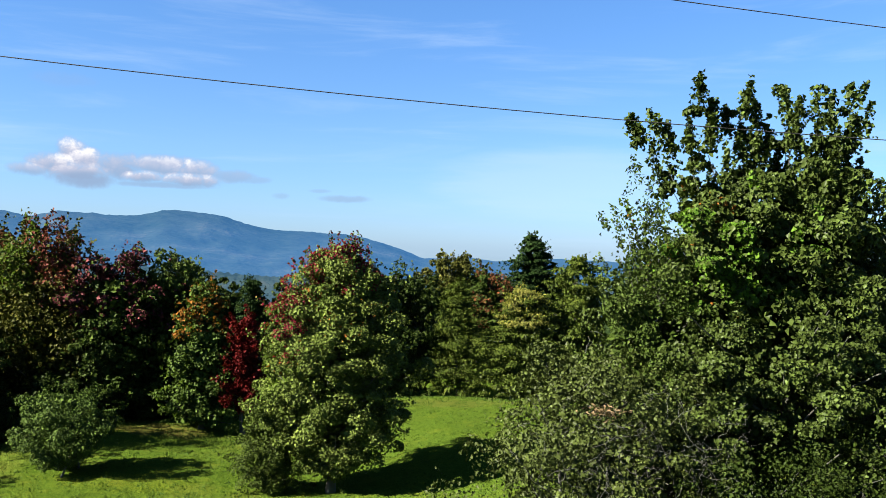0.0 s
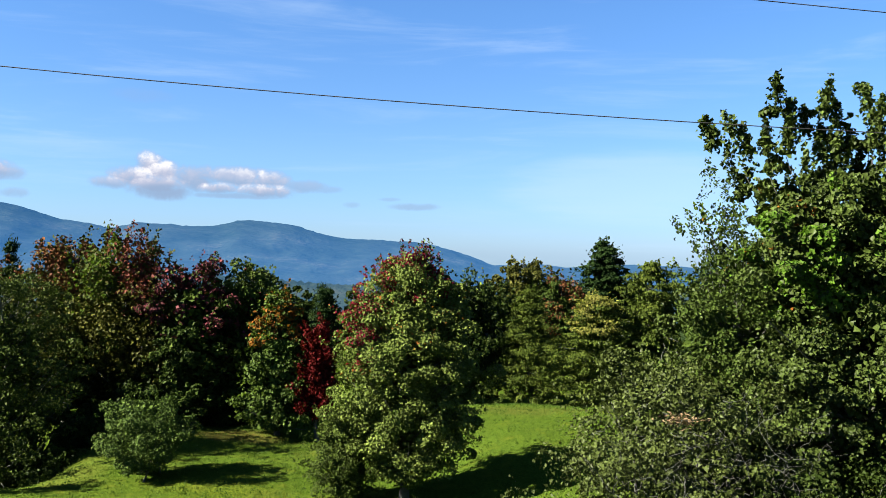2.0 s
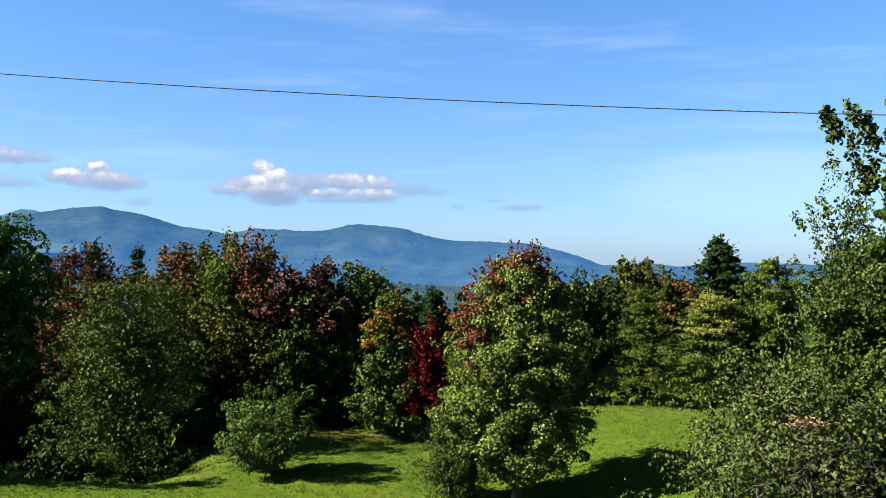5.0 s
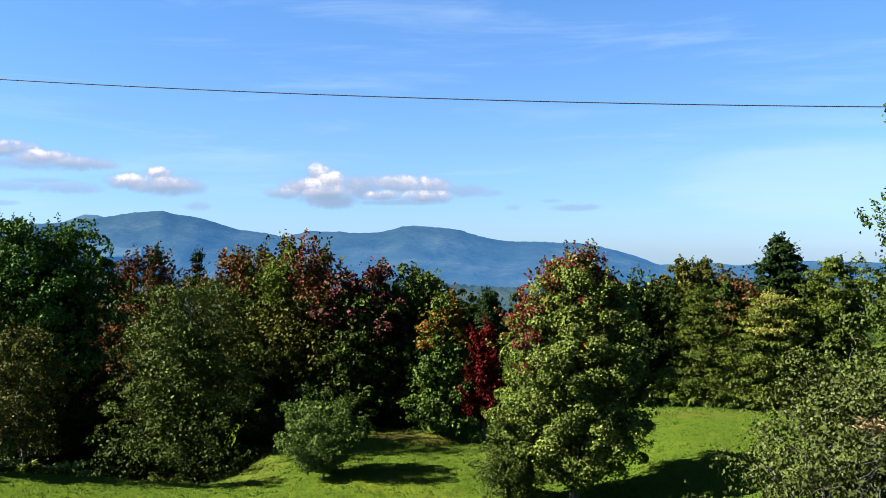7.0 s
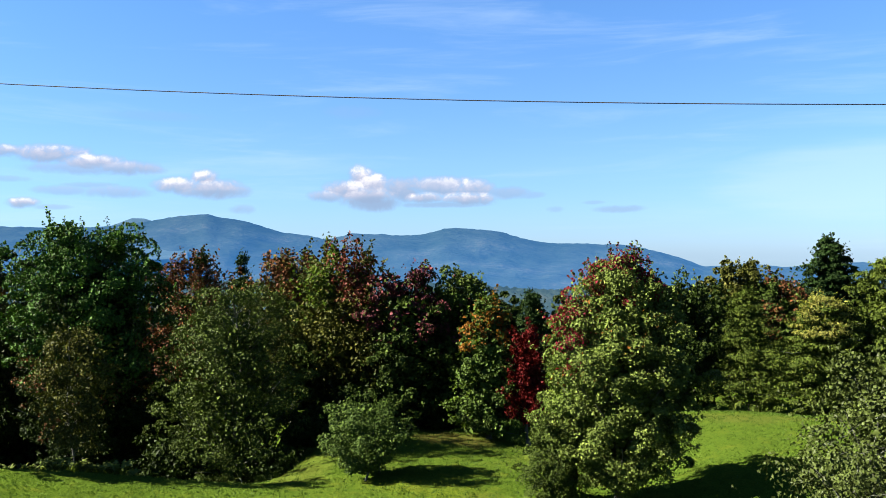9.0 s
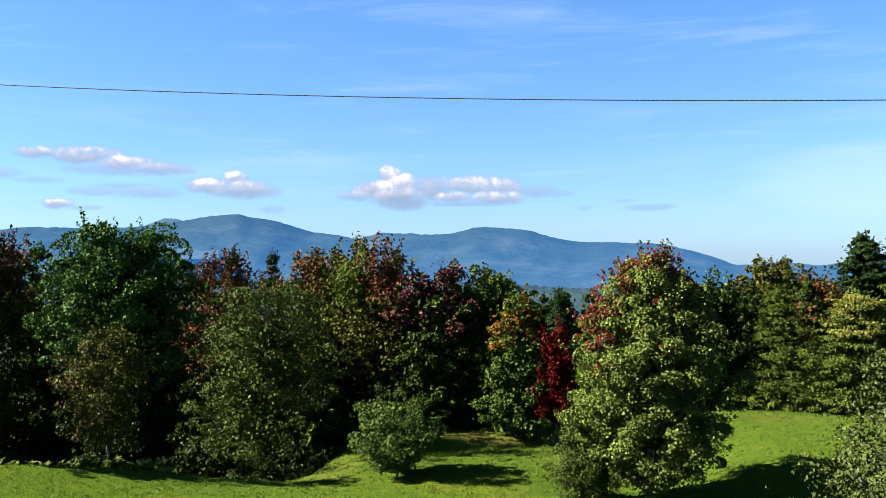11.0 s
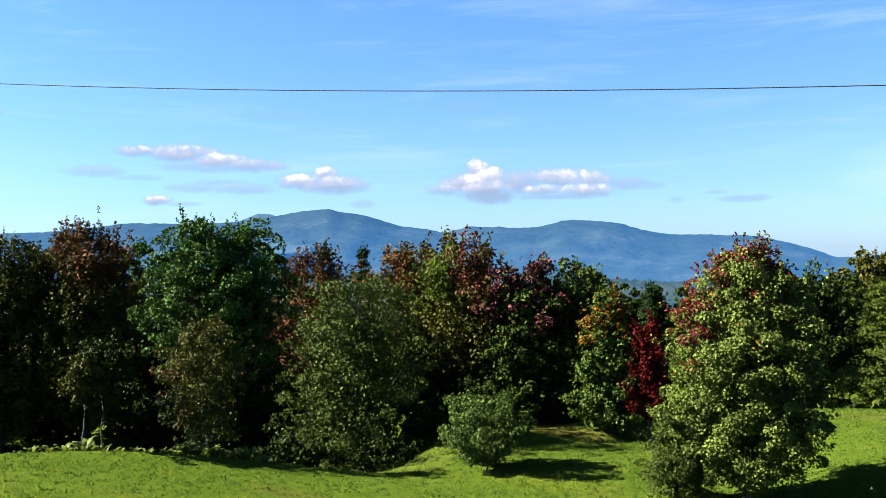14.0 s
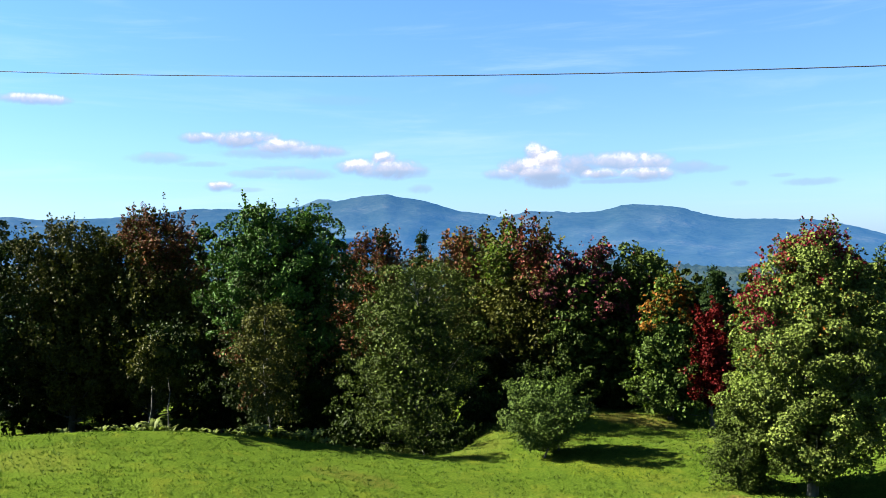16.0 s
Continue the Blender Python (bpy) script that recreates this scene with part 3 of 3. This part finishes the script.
# the meadow's own trees
tree("red_maple", "young red maple, green with crimson top leaves, on the meadow", 6.85, 27, 7.95, 1.9, 19, MAPLE, [(0, 0.15), (0.1, 0.32), (0.22, 0.72), (0.35, 1.0), (0.55, 1.04), (0.72, 0.95), (0.85, 0.7), (0.93, 0.45), (1, 0.15)], 0.5, 140, 25, 27, 0.074, ragged=0.12, slim=0.95, single_limbs=True, accents=[
    ("red_foliage", "crimson leaves", RED, lambda x, y, u: u > 0.9 or (x < -0.42 and u > 0.62), 0.8, 0.5),
    # lighter yellow-green leaves on the sunward left put sunlight into the crown's colour
    ("yellowing_foliage", "yellow-green leaves", BRIGHT, lambda x, y, u: x < 0.2 and 0.2 < u < 0.9, 0.4, 0.4), ("orange_foliage", "a few orange leaves", ORANGE, lambda x, y, u: u > 0.6, 0.3, 0.05)])
tree("meadow_shrub", "grey-green leafy shrub at the foot of the maple", 10.6, 27.3, 3.0, 0.95, 12, BLUISH, SHRUB, 0.1, 46, 18, 25, 0.058, single_limbs=True, stems=4, category="shrub")
tree("apple_bush", "round green wild apple bush with bare grey twigs", 23.2, 30.1, 3.1, 1.12, 13, BRIGHTISH, [(0, 0.3), (0.25, 0.7), (0.6, 1.0), (0.85, 0.9), (1, 0.5)], 0.35, 62, 18, 26, 0.066, single_limbs=True, stems=3, category="shrub")
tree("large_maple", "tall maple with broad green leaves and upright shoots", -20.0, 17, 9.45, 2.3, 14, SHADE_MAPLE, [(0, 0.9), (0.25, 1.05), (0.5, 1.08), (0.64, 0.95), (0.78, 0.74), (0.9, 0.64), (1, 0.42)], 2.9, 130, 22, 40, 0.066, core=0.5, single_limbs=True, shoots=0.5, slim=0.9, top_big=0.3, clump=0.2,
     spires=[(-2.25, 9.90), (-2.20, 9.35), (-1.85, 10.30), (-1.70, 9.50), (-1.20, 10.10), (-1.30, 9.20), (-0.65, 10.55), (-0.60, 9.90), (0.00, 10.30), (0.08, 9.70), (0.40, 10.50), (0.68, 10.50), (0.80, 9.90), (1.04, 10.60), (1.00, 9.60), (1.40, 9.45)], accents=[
    # brighter leaves put the patch of sun on the crown's left into colour
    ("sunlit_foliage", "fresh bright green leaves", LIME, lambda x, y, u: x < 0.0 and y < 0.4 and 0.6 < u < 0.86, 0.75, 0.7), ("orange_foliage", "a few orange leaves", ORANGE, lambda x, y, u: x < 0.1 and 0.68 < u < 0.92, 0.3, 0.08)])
tree("wild_cherry", "slim wild cherry with thin upright leafy shoots", -12.9, 16.3, 8.2, 1.3, 63, GREEN, [(0, 0.9), (0.4, 1.0), (0.7, 0.8), (1, 0.3)], 1.5, 84, 20, 18, 0.068, slim=0.6, shoots=0.7, core=0.6, single_limbs=True, spires=[(-0.65, 8.85), (-0.75, 8.2), (-0.4, 8.5), (-0.1, 8.6), (-0.2, 8.1)])
tree("apple_tree", "old apple tree with small dull green leaves", -11.0, 15.3, 6.25, 1.78, 15, APPLE, [(0, 0.8), (0.3, 1.0), (0.6, 0.98), (0.85, 0.85), (1, 0.4)], 0.3, 130, 21, 16, 0.062, ragged=0.13, single_limbs=True, stems=3)
tree("roadside_shrub", "dark green leafy shrub below the tall maple", -21.5, 14.6, 4.9, 1.9, 17, DEEP, SHRUB, 0.1, 64, 18, 18, 0.054, packed=0.85, core=0.3, stems=4, single_limbs=True, category="shrub")
tree("roadside_shrub", "dark green leafy shrub below the tall maple", -27.0, 15.5, 5.4, 1.8, 18, DEEP, SHRUB, 0.1, 54, 16, 18, 0.058, packed=0.85, core=0.3, stems=4, category="shrub")
tree("hedgerow_tree", "dark green ash behind the maple", -27.0, 20, 9.4, 2.5, 16, DEEP, [(0, 0.8), (0.4, 1.0), (0.7, 0.95), (0.9, 0.7), (1, 0.3)], 0.8, 100, 20, 21, 0.088)

# the wood's edge, from the far left of the walk to its right
WOOD = "trees of the wood's edge"
tree("forest_tree", "dark green hardwood at the wood's edge", 57, 48, 9.1, 3.3, 21, DEEP, COLUMN, 1.8, 78, 18, 12, 0.123, core=1.7, group=WOOD)
tree("forest_tree", "yellow-green birch at the wood's edge", 51.4, 47, 8.9, 2.6, 22, OLIVE, COLUMN, 2.2, 84, 18, 22, 0.123, shoots=0.8, packed=0.5, shoots_per=9, spires=[(-1.6, 7.93), (-0.5, 8.13), (0.6, 8.03), (1.6, 7.93)], twig_len=0.75, core=1.7, group=WOOD, bark=PALE)
tree("forest_tree", "olive maple with rusty red top leaves", 46.7, 46, 9.4, 2.6, 23, OLIVE, [(0, 0.7), (0.3, 0.95), (0.6, 1.0), (0.8, 0.9), (0.93, 0.6), (1, 0.2)], 2.2, 100, 18, 22, 0.118, shoots=0.9, packed=0.5, shoots_per=9, spires=[(-1.6, 8.03), (-0.7, 8.73), (0.0, 9.03), (0.7, 8.53), (1.5, 8.43), (2.1, 7.83)], twig_len=0.75, core=1.7, group=WOOD, accents=[("rusty_foliage", "rusty red leaves", RUST, upper, 0.8, 0.8)])
# dark lower and bright upper leaves put the ash's shade and sunlight into colour
tree("forest_tree", "tall green ash with a full rounded crown", 39.2, 40.5, 9.42, 2.72, 24, DEEP, [(0, 0.6), (0.4, 0.95), (0.7, 1.0), (0.88, 0.88), (1, 0.5)], 1.2, 165, 20, 24, 0.115, packed=0.8, shoots_per=6, shoots=0.7, twig_len=0.55, clumps=5, clump=0.24, core=1.6, spires=[(-2.1, 7.33), (-1.6, 7.83), (-1.1, 8.23), (-0.5, 8.33), (0.1, 8.43), (0.7, 8.33), (1.3, 8.03), (1.9, 7.53)], group=WOOD, accents=[("bright_foliage", "fresh green leaves", EMERALD, lambda x, y, u: u > 0.4, 0.95, 0.85), ("rusty_foliage", "rusty leaves", RUST, lambda x, y, u: 0.3 < u < 0.5 and y < 0, 0.35, 0.5)])
tree("forest_tree", "maroon maple behind the ash", 33.8, 48, 8.3, 2.25, 25, DEEP, ROUND, 1.2, 80, 17, 13, 0.144, shoots=0.8, packed=0.5, shoots_per=9, twig_len=0.75, core=1.7, group=WOOD, accents=[("maroon_foliage", "maroon leaves", RUST, lambda x, y, u: u > 0.35, 0.9, 0.9)])
tree("forest_tree", "grey-green rounded apple tree before the wood", 31.2, 34.9, 7.06, 2.62, 26, BLUISH, [(0, 0.5), (0.2, 0.85), (0.5, 1.0), (0.75, 0.85), (0.92, 0.6), (1, 0.3)], 0.0, 122, 21, 14, 0.083, core=1.7, group=WOOD)
tree("spruce", "dark spruce tip behind the wood's edge", 30.0, 60, 8.05, 1.3, 27, NEEDLE, CONE, 0.5, 78, 16, 10, 0.195, lean=0.05, slim=0.3, core=0.5, group=WOOD)
tree("forest_tree", "brown-green maple with pointed top", 27.2, 43, 8.2, 1.95, 28, OLIVE, COLUMN, 1.2, 78, 17, 12, 0.150, shoots=0.6, packed=0.42, shoots_per=9, spires=[(-0.8, 7.23), (-0.2, 7.43), (0.7, 7.73)], twig_len=0.75, core=1.7, group=WOOD, accents=[("rusty_foliage", "rusty leaves", RUST, upper, 0.6)])
tree("forest_tree", "yellow-green maple with red upper boughs", 23.6, 40, 8.62, 1.75, 29, OLIVE, COLUMN, 1.2, 80, 18, 9, 0.141, shoots=0.6, packed=0.42, shoots_per=9, twig_len=0.75, core=1.7, group=WOOD, accents=[("red_foliage", "red leaves", CRIMSON, lambda x, y, u: u > 0.68 and x > -0.4, 0.85, 0.8), ("bright_foliage", "yellow-green leaves", BRIGHT, lambda x, y, u: x < 0 and u > 0.3, 0.6)])
tree("forest_tree", "dark maple with a purple-red crown top", 19.9, 38.5, 7.5, 1.85, 30, GREEN, ROUND, 0.6, 90, 18, 9, 0.141, core=1.7, group=WOOD, accents=[("purple_foliage", "purple-red leaves", PURPLE, lambda x, y, u: u > 0.58, 0.85, 0.8)])
tree("forest_tree", "grey-green ash at the wood's edge", 17.0, 39.5, 7.3, 1.5, 31, BLUISH, ROUND, 1.2, 70, 17, 9, 0.141, core=1.7, group=WOOD)
tree("forest_tree", "green birch with orange upper leaves", 14.9, 36.5, 6.24, 1.28, 32, BRIGHTISH, [(0, 1.0), (0.3, 0.9), (0.7, 0.7), (1, 0.2)], 0.3, 78, 18, 9, 0.124, core=1.7, group=WOOD, accents=[("orange_foliage", "orange leaves", ORANGE, lambda x, y, u: u > 0.62, 0.7, 0.6), ("bright_foliage", "bright green leaves", BRIGHT, lambda x, y, u: x < 0.1, 0.5, 0.6)])
tree("forest_tree", "crimson young maple in the wood's edge", 12.4, 35.8, 4.95, 0.72, 33, DEEP_RED, [(0, 0.5), (0.3, 0.8), (0.55, 1.0), (0.8, 0.6), (1, 0.2)], 0.9, 40, 13, 12, 0.118, packed=0.35, group=WOOD)
tree("spruce", "dark spruce behind the crimson maple", 12.2, 46, 6.1, 1.3, 34, NEEDLE, CONE, 0.5, 78, 16, 10, 0.177, lean=0.05, slim=0.3, core=0.5, group=WOOD)
tree("forest_tree", "deep green maple at the meadow's far side", 3.2, 44.5, 6.67, 2.0, 35, DEEP, COLUMN, 0.3, 72, 17, 12, 0.150, group=WOOD)
tree("spruce", "brownish spruce with many pointed tops", -0.6, 62, 7.5, 2.2, 36, OLIVE, COLUMN, 0.5, 78, 17, 12, 0.177, shoots=1.0, group=WOOD)
tree("larch", "light green larch with layered boughs", -1.3, 43.6, 6.17, 2.0, 37, LARCH, CONE, 0.1, 117, 17, 12, 0.141, lean=0.05, slim=0.35, core=0.6, group=WOOD)
tree("forest_tree", "reddish maple behind the larch", -3.2, 54, 6.4, 1.7, 38, GREEN, ROUND, 0.5, 65, 17, 12, 0.150, group=WOOD, accents=[("rusty_foliage", "rusty leaves", RUST, lambda x, y, u: u > 0.5, 0.7)])
tree("forest_tree", "green hemlock-like tree with a golden top", -5.4, 43.2, 6.00, 2.0, 39, LARCH, [(0, 1.0), (0.4, 0.9), (0.7, 0.65), (1, 0.15)], 0.1, 105, 17, 12, 0.139, lean=0.1, slim=0.5, group=WOOD, accents=[("golden_foliage", "golden yellow leaves", YELLOW, lambda x, y, u: u > 0.68 and x < 0.4, 0.8, 0.75)])
tree("pine", "dark white pine above the wood", -5.9, 60, 8.75, 1.85, 40, NEEDLE, [(0, 0.9), (0.45, 1.0), (0.7, 0.75), (0.88, 0.4), (1, 0.08)], 1.0, 105, 19, 12, 0.185, lean=0.15, slim=0.5, core=2.0, group=WOOD)
tree("forest_tree", "green hardwood at the meadow's far side", -8.8, 44.5, 7.50, 2.0, 41, LARCH, [(0, 1.0), (0.5, 0.9), (0.8, 0.6), (1, 0.15)], 0.2, 95, 17, 12, 0.150, lean=0.1, slim=0.5, group=WOOD)
for n, (a, d, t, r) in enumerate([(-12.5, 49, 7.4, 2.2), (-17, 50, 7.6, 2.3), (-22, 50, 7.8, 2.4), (-27, 50, 7.8, 2.4), (-32, 45, 8.0, 2.4)]):
    tree("forest_tree", "green hardwood at the meadow's far side", a, d, t, r, 50 + n, GREEN, COLUMN, 0.3, 46, 15, 9, 0.181, group=WOOD)
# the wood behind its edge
# those at bearings 71 and 66 stand out of view, added to shade the edge
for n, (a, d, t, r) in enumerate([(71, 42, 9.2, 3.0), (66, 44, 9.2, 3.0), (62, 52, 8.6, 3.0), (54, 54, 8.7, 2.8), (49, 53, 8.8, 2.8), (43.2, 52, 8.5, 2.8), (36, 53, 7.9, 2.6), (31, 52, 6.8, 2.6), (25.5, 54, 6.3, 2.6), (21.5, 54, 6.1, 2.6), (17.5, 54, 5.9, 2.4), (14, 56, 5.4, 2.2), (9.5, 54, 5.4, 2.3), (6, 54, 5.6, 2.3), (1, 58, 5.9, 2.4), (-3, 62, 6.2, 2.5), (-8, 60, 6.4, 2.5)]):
    tree("forest_tree", "deep green hardwood added to fill and shade the wood", a, d, t, r, 70 + n, DEEP, COLUMN, 0.3, 42, 14, 14, 0.216, group="trees of the wood")

# slender young birches at the crest of the meadow
tree("birch_sapling", "slender birch sapling with a pale bare stem", 47.4, 30.0, 4.9, 0.55, 60, OLIVE, COLUMN, 1.7, 22, 12, 12, 0.102, bark=PALE, core=0.3, stem=0.36, group="birch saplings")
tree("birch_sapling", "slender birch sapling with a pale bare stem", 46.2, 30.3, 5.3, 0.6, 61, DEEP, COLUMN, 2.2, 22, 12, 12, 0.102, bark=PALE, core=0.3, stem=0.36, group="birch saplings")
tree("birch_sapling", "slender sapling with drooping yellow-green leaves", 40.0, 30.4, 5.9, 1.05, 62, OLIVE, SHRUB, 1.0, 44, 16, 14, 0.082, bark=PALE, core=0.3, stem=0.36, group="birch saplings")
# thickets of dark leaves added to fill the black shade under the trees
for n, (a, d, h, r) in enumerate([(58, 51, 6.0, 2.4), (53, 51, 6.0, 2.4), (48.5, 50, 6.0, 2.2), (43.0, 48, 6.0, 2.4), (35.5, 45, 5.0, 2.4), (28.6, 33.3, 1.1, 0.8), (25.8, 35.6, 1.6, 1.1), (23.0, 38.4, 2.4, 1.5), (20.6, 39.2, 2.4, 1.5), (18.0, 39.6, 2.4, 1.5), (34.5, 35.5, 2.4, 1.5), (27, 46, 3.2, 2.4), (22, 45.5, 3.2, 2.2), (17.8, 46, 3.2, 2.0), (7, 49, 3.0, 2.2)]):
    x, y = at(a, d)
    tree("shade_thicket", "dark green thicket added to fill the wood's shade", a, d, float(ground_z(x, y)) + h, r, 100 + n, DEEP, SHRUB, 0.1, 40, 12, 11 if d > 40 else 14, 0.22 if d > 40 else 0.15, stems=3, category="shrub", group="thickets under the trees")

# ---- the wires overhead ----


def wire(name, span, low, slope, sag, twist=0.0):
    """A wire across the view: height over the eye, slope and sag along its run, as parts of its distance."""
    s = np.linspace(-1.6, 2.0, 60)
    d = 12.0
    c, n = np.array(at(7, d)), np.array((math.cos(radians(7)), math.sin(radians(7))))
    p = np.column_stack([c[0] - s * d * n[0], c[1] - s * d * n[1], EYE + d * (low + slope * s + sag * s * s + twist * s ** 3)])
    v, f = tubes(p[None], np.full((1, 60), span), 8)
    return tagged(part_from(name, v, f, WIRE, round_off=True), "thin dark overhead power wire", "wire", "overhead wires")


wire("power_wire", 0.0072, 0.1668, 0.0552, 0.0245, 0.0004)
wire("power_wire", 0.0072, 0.3248, 0.0917, 0.0247)

# ---- far woods and meadow growth ----
rng = np.random.default_rng(5)


def blades(x, y, tall, wide, seed):
    r = np.random.default_rng(seed)
    n = len(x)
    z = ground_z(x, y)
    a = r.uniform(0, 2 * math.pi, n)
    lean = r.normal(0, 0.45, (n, 2)) * tall[:, None]
    base = np.column_stack([x, y, z])
    side = np.column_stack([np.cos(a), np.sin(a), 0 * a]) * wide[:, None]
    top = base + np.column_stack([lean, tall])
    v = np.stack([base - side, base + side, top], 1).reshape(-1, 3)
    return v, np.arange(3 * n).reshape(-1, 3)


def spread_points(n, az0, az1, d0, d1):
    d = np.sqrt(rng.uniform(d0 ** 2, d1 ** 2, n))
    a = np.radians(rng.uniform(az0, az1, n))
    return -d * np.sin(a), d * np.cos(a)


tx, ty = spread_points(24000, -12, 58, 16, 46)
n = 4
gx, gy = np.repeat(tx, n) + rng.normal(0, 0.06, len(tx) * n), np.repeat(ty, n) + rng.normal(0, 0.06, len(tx) * n)
v, f = blades(gx, gy, np.repeat(rng.uniform(0.02, 0.07, len(tx)), n), np.full(len(gx), 0.018), 8)
tagged(part_from("grass", v, f, GRASS), "short green meadow grass", "grass", kind="stuff")

wx, wy = spread_points(180, -10, 58, 16, 40)
wx, wy = np.repeat(wx, 9) + rng.normal(0, 0.14, 180 * 9), np.repeat(wy, 9) + rng.normal(0, 0.10, 180 * 9)
v, f = blades(wx, wy, rng.uniform(0.02, 0.065, len(wx)), np.full(len(wx), 0.03), 9)
tagged(part_from("weeds", v, f, WEED), "dark broad-leaved weeds scattered in the meadow", "weeds", kind="stuff")


def fern(x, y, seed, tall):
    """A clump of arching fronds, each a tapering ribbon with toothed edges."""
    r = np.random.default_rng(seed)
    root = new("fern_clump")
    root.location = (x, y, float(ground_z(x, y)) - 0.02)
    tagged(root, "yellowing fern clump at the wood's edge", "fern", "ferns along the wood's edge")
    for _ in range(11):
        a, reach, h = r.uniform(0, 2 * math.pi), tall * r.uniform(0.5, 0.9), tall * r.uniform(0.7, 1.1)
        q = np.linspace(0, 1, 11)
        spine = np.column_stack([q * reach * math.cos(a), q * reach * math.sin(a), h * (1.9 * q - 1.15 * q * q)])
        side = np.array([-math.sin(a), math.cos(a), 0.0])
        w = tall * 0.17 * np.sin(np.pi * np.clip(q * 0.92 + 0.08, 0, 1)) * np.where(np.arange(11) % 2 == 0, 1.0, 0.45)
        v = np.concatenate([spine - side * w[:, None] - [0, 0, 0.02], spine, spine + side * w[:, None] - [0, 0, 0.02]])
        i = np.arange(10)[:, None]
        f = np.concatenate([i + [[0, 1, 12, 11]], i + [[11, 12, 23, 22]]])
        part_from("frond", v, f, FERN, root)


edge = np.random.default_rng(44)
for n, a in enumerate([36.9, 37.5, 37.9, 38.3, 38.7, 39.0, 39.4, 39.7, 40.1, 40.4, 40.8, 41.2, 41.5, 41.9, 42.4, 42.9, 43.6, 44.4, 45.3, 46.2, 46.6, 47.0, 47.3, 47.6, 48.0, 48.4, 49.2, 50.1, 51.0, 52.2]):
    big = 1.0 if 37 < a < 42 or 46 < a < 48.5 else 0.7
    d, t = edge.uniform(29.3, 30.3), big * edge.uniform(0.36, 0.55)
    fern(*at(a, d), 200 + n, t)

# the apple tree's dead twigs, a grey tangle low in the crown
r = np.random.default_rng(77)
dead = [o for o in bpy.data.objects if o.name == "apple_tree"][0]
ax0, ay0 = at(-13.5, 13.6)
for _ in range(100):
    p0 = np.array([ax0, ay0, 4.2]) + r.normal(0, 1, 3) * (0.75, 0.25, 0.45)
    p = p0 + np.cumsum(r.normal(0, 0.055, (9, 3)) + unit(r.normal(0, 1, 3) + np.array([0.2, -0.2, 0.1])) * 0.075, 0)
    v, f = tubes(p[None] - np.array(dead.location)[None, None], np.linspace(0.0046, 0.0016, 9)[None], 4)
    part_from("dead_twig", v, f, DEAD, dead, round_off=True)
cx, cy = at(-10.7, 13.3)
spot = np.array([cx, cy, EYE - 13.3 * math.tan(radians(10.1))]) + r.normal(0, 1, (150, 3)) * (0.13, 0.10, 0.045) - np.array(dead.location)
v, f = leaves(spot, unit(r.normal(0, 1, (150, 3)) * (1, 1, 0.4)), unit(r.normal(0, 0.5, (150, 3)) + (0, 0, 1)), np.full(150, 0.09), np.full(150, 0.03))
part_from("dead_foliage", v, f, STRAW, dead, "withered tan leaves", kind="stuff")
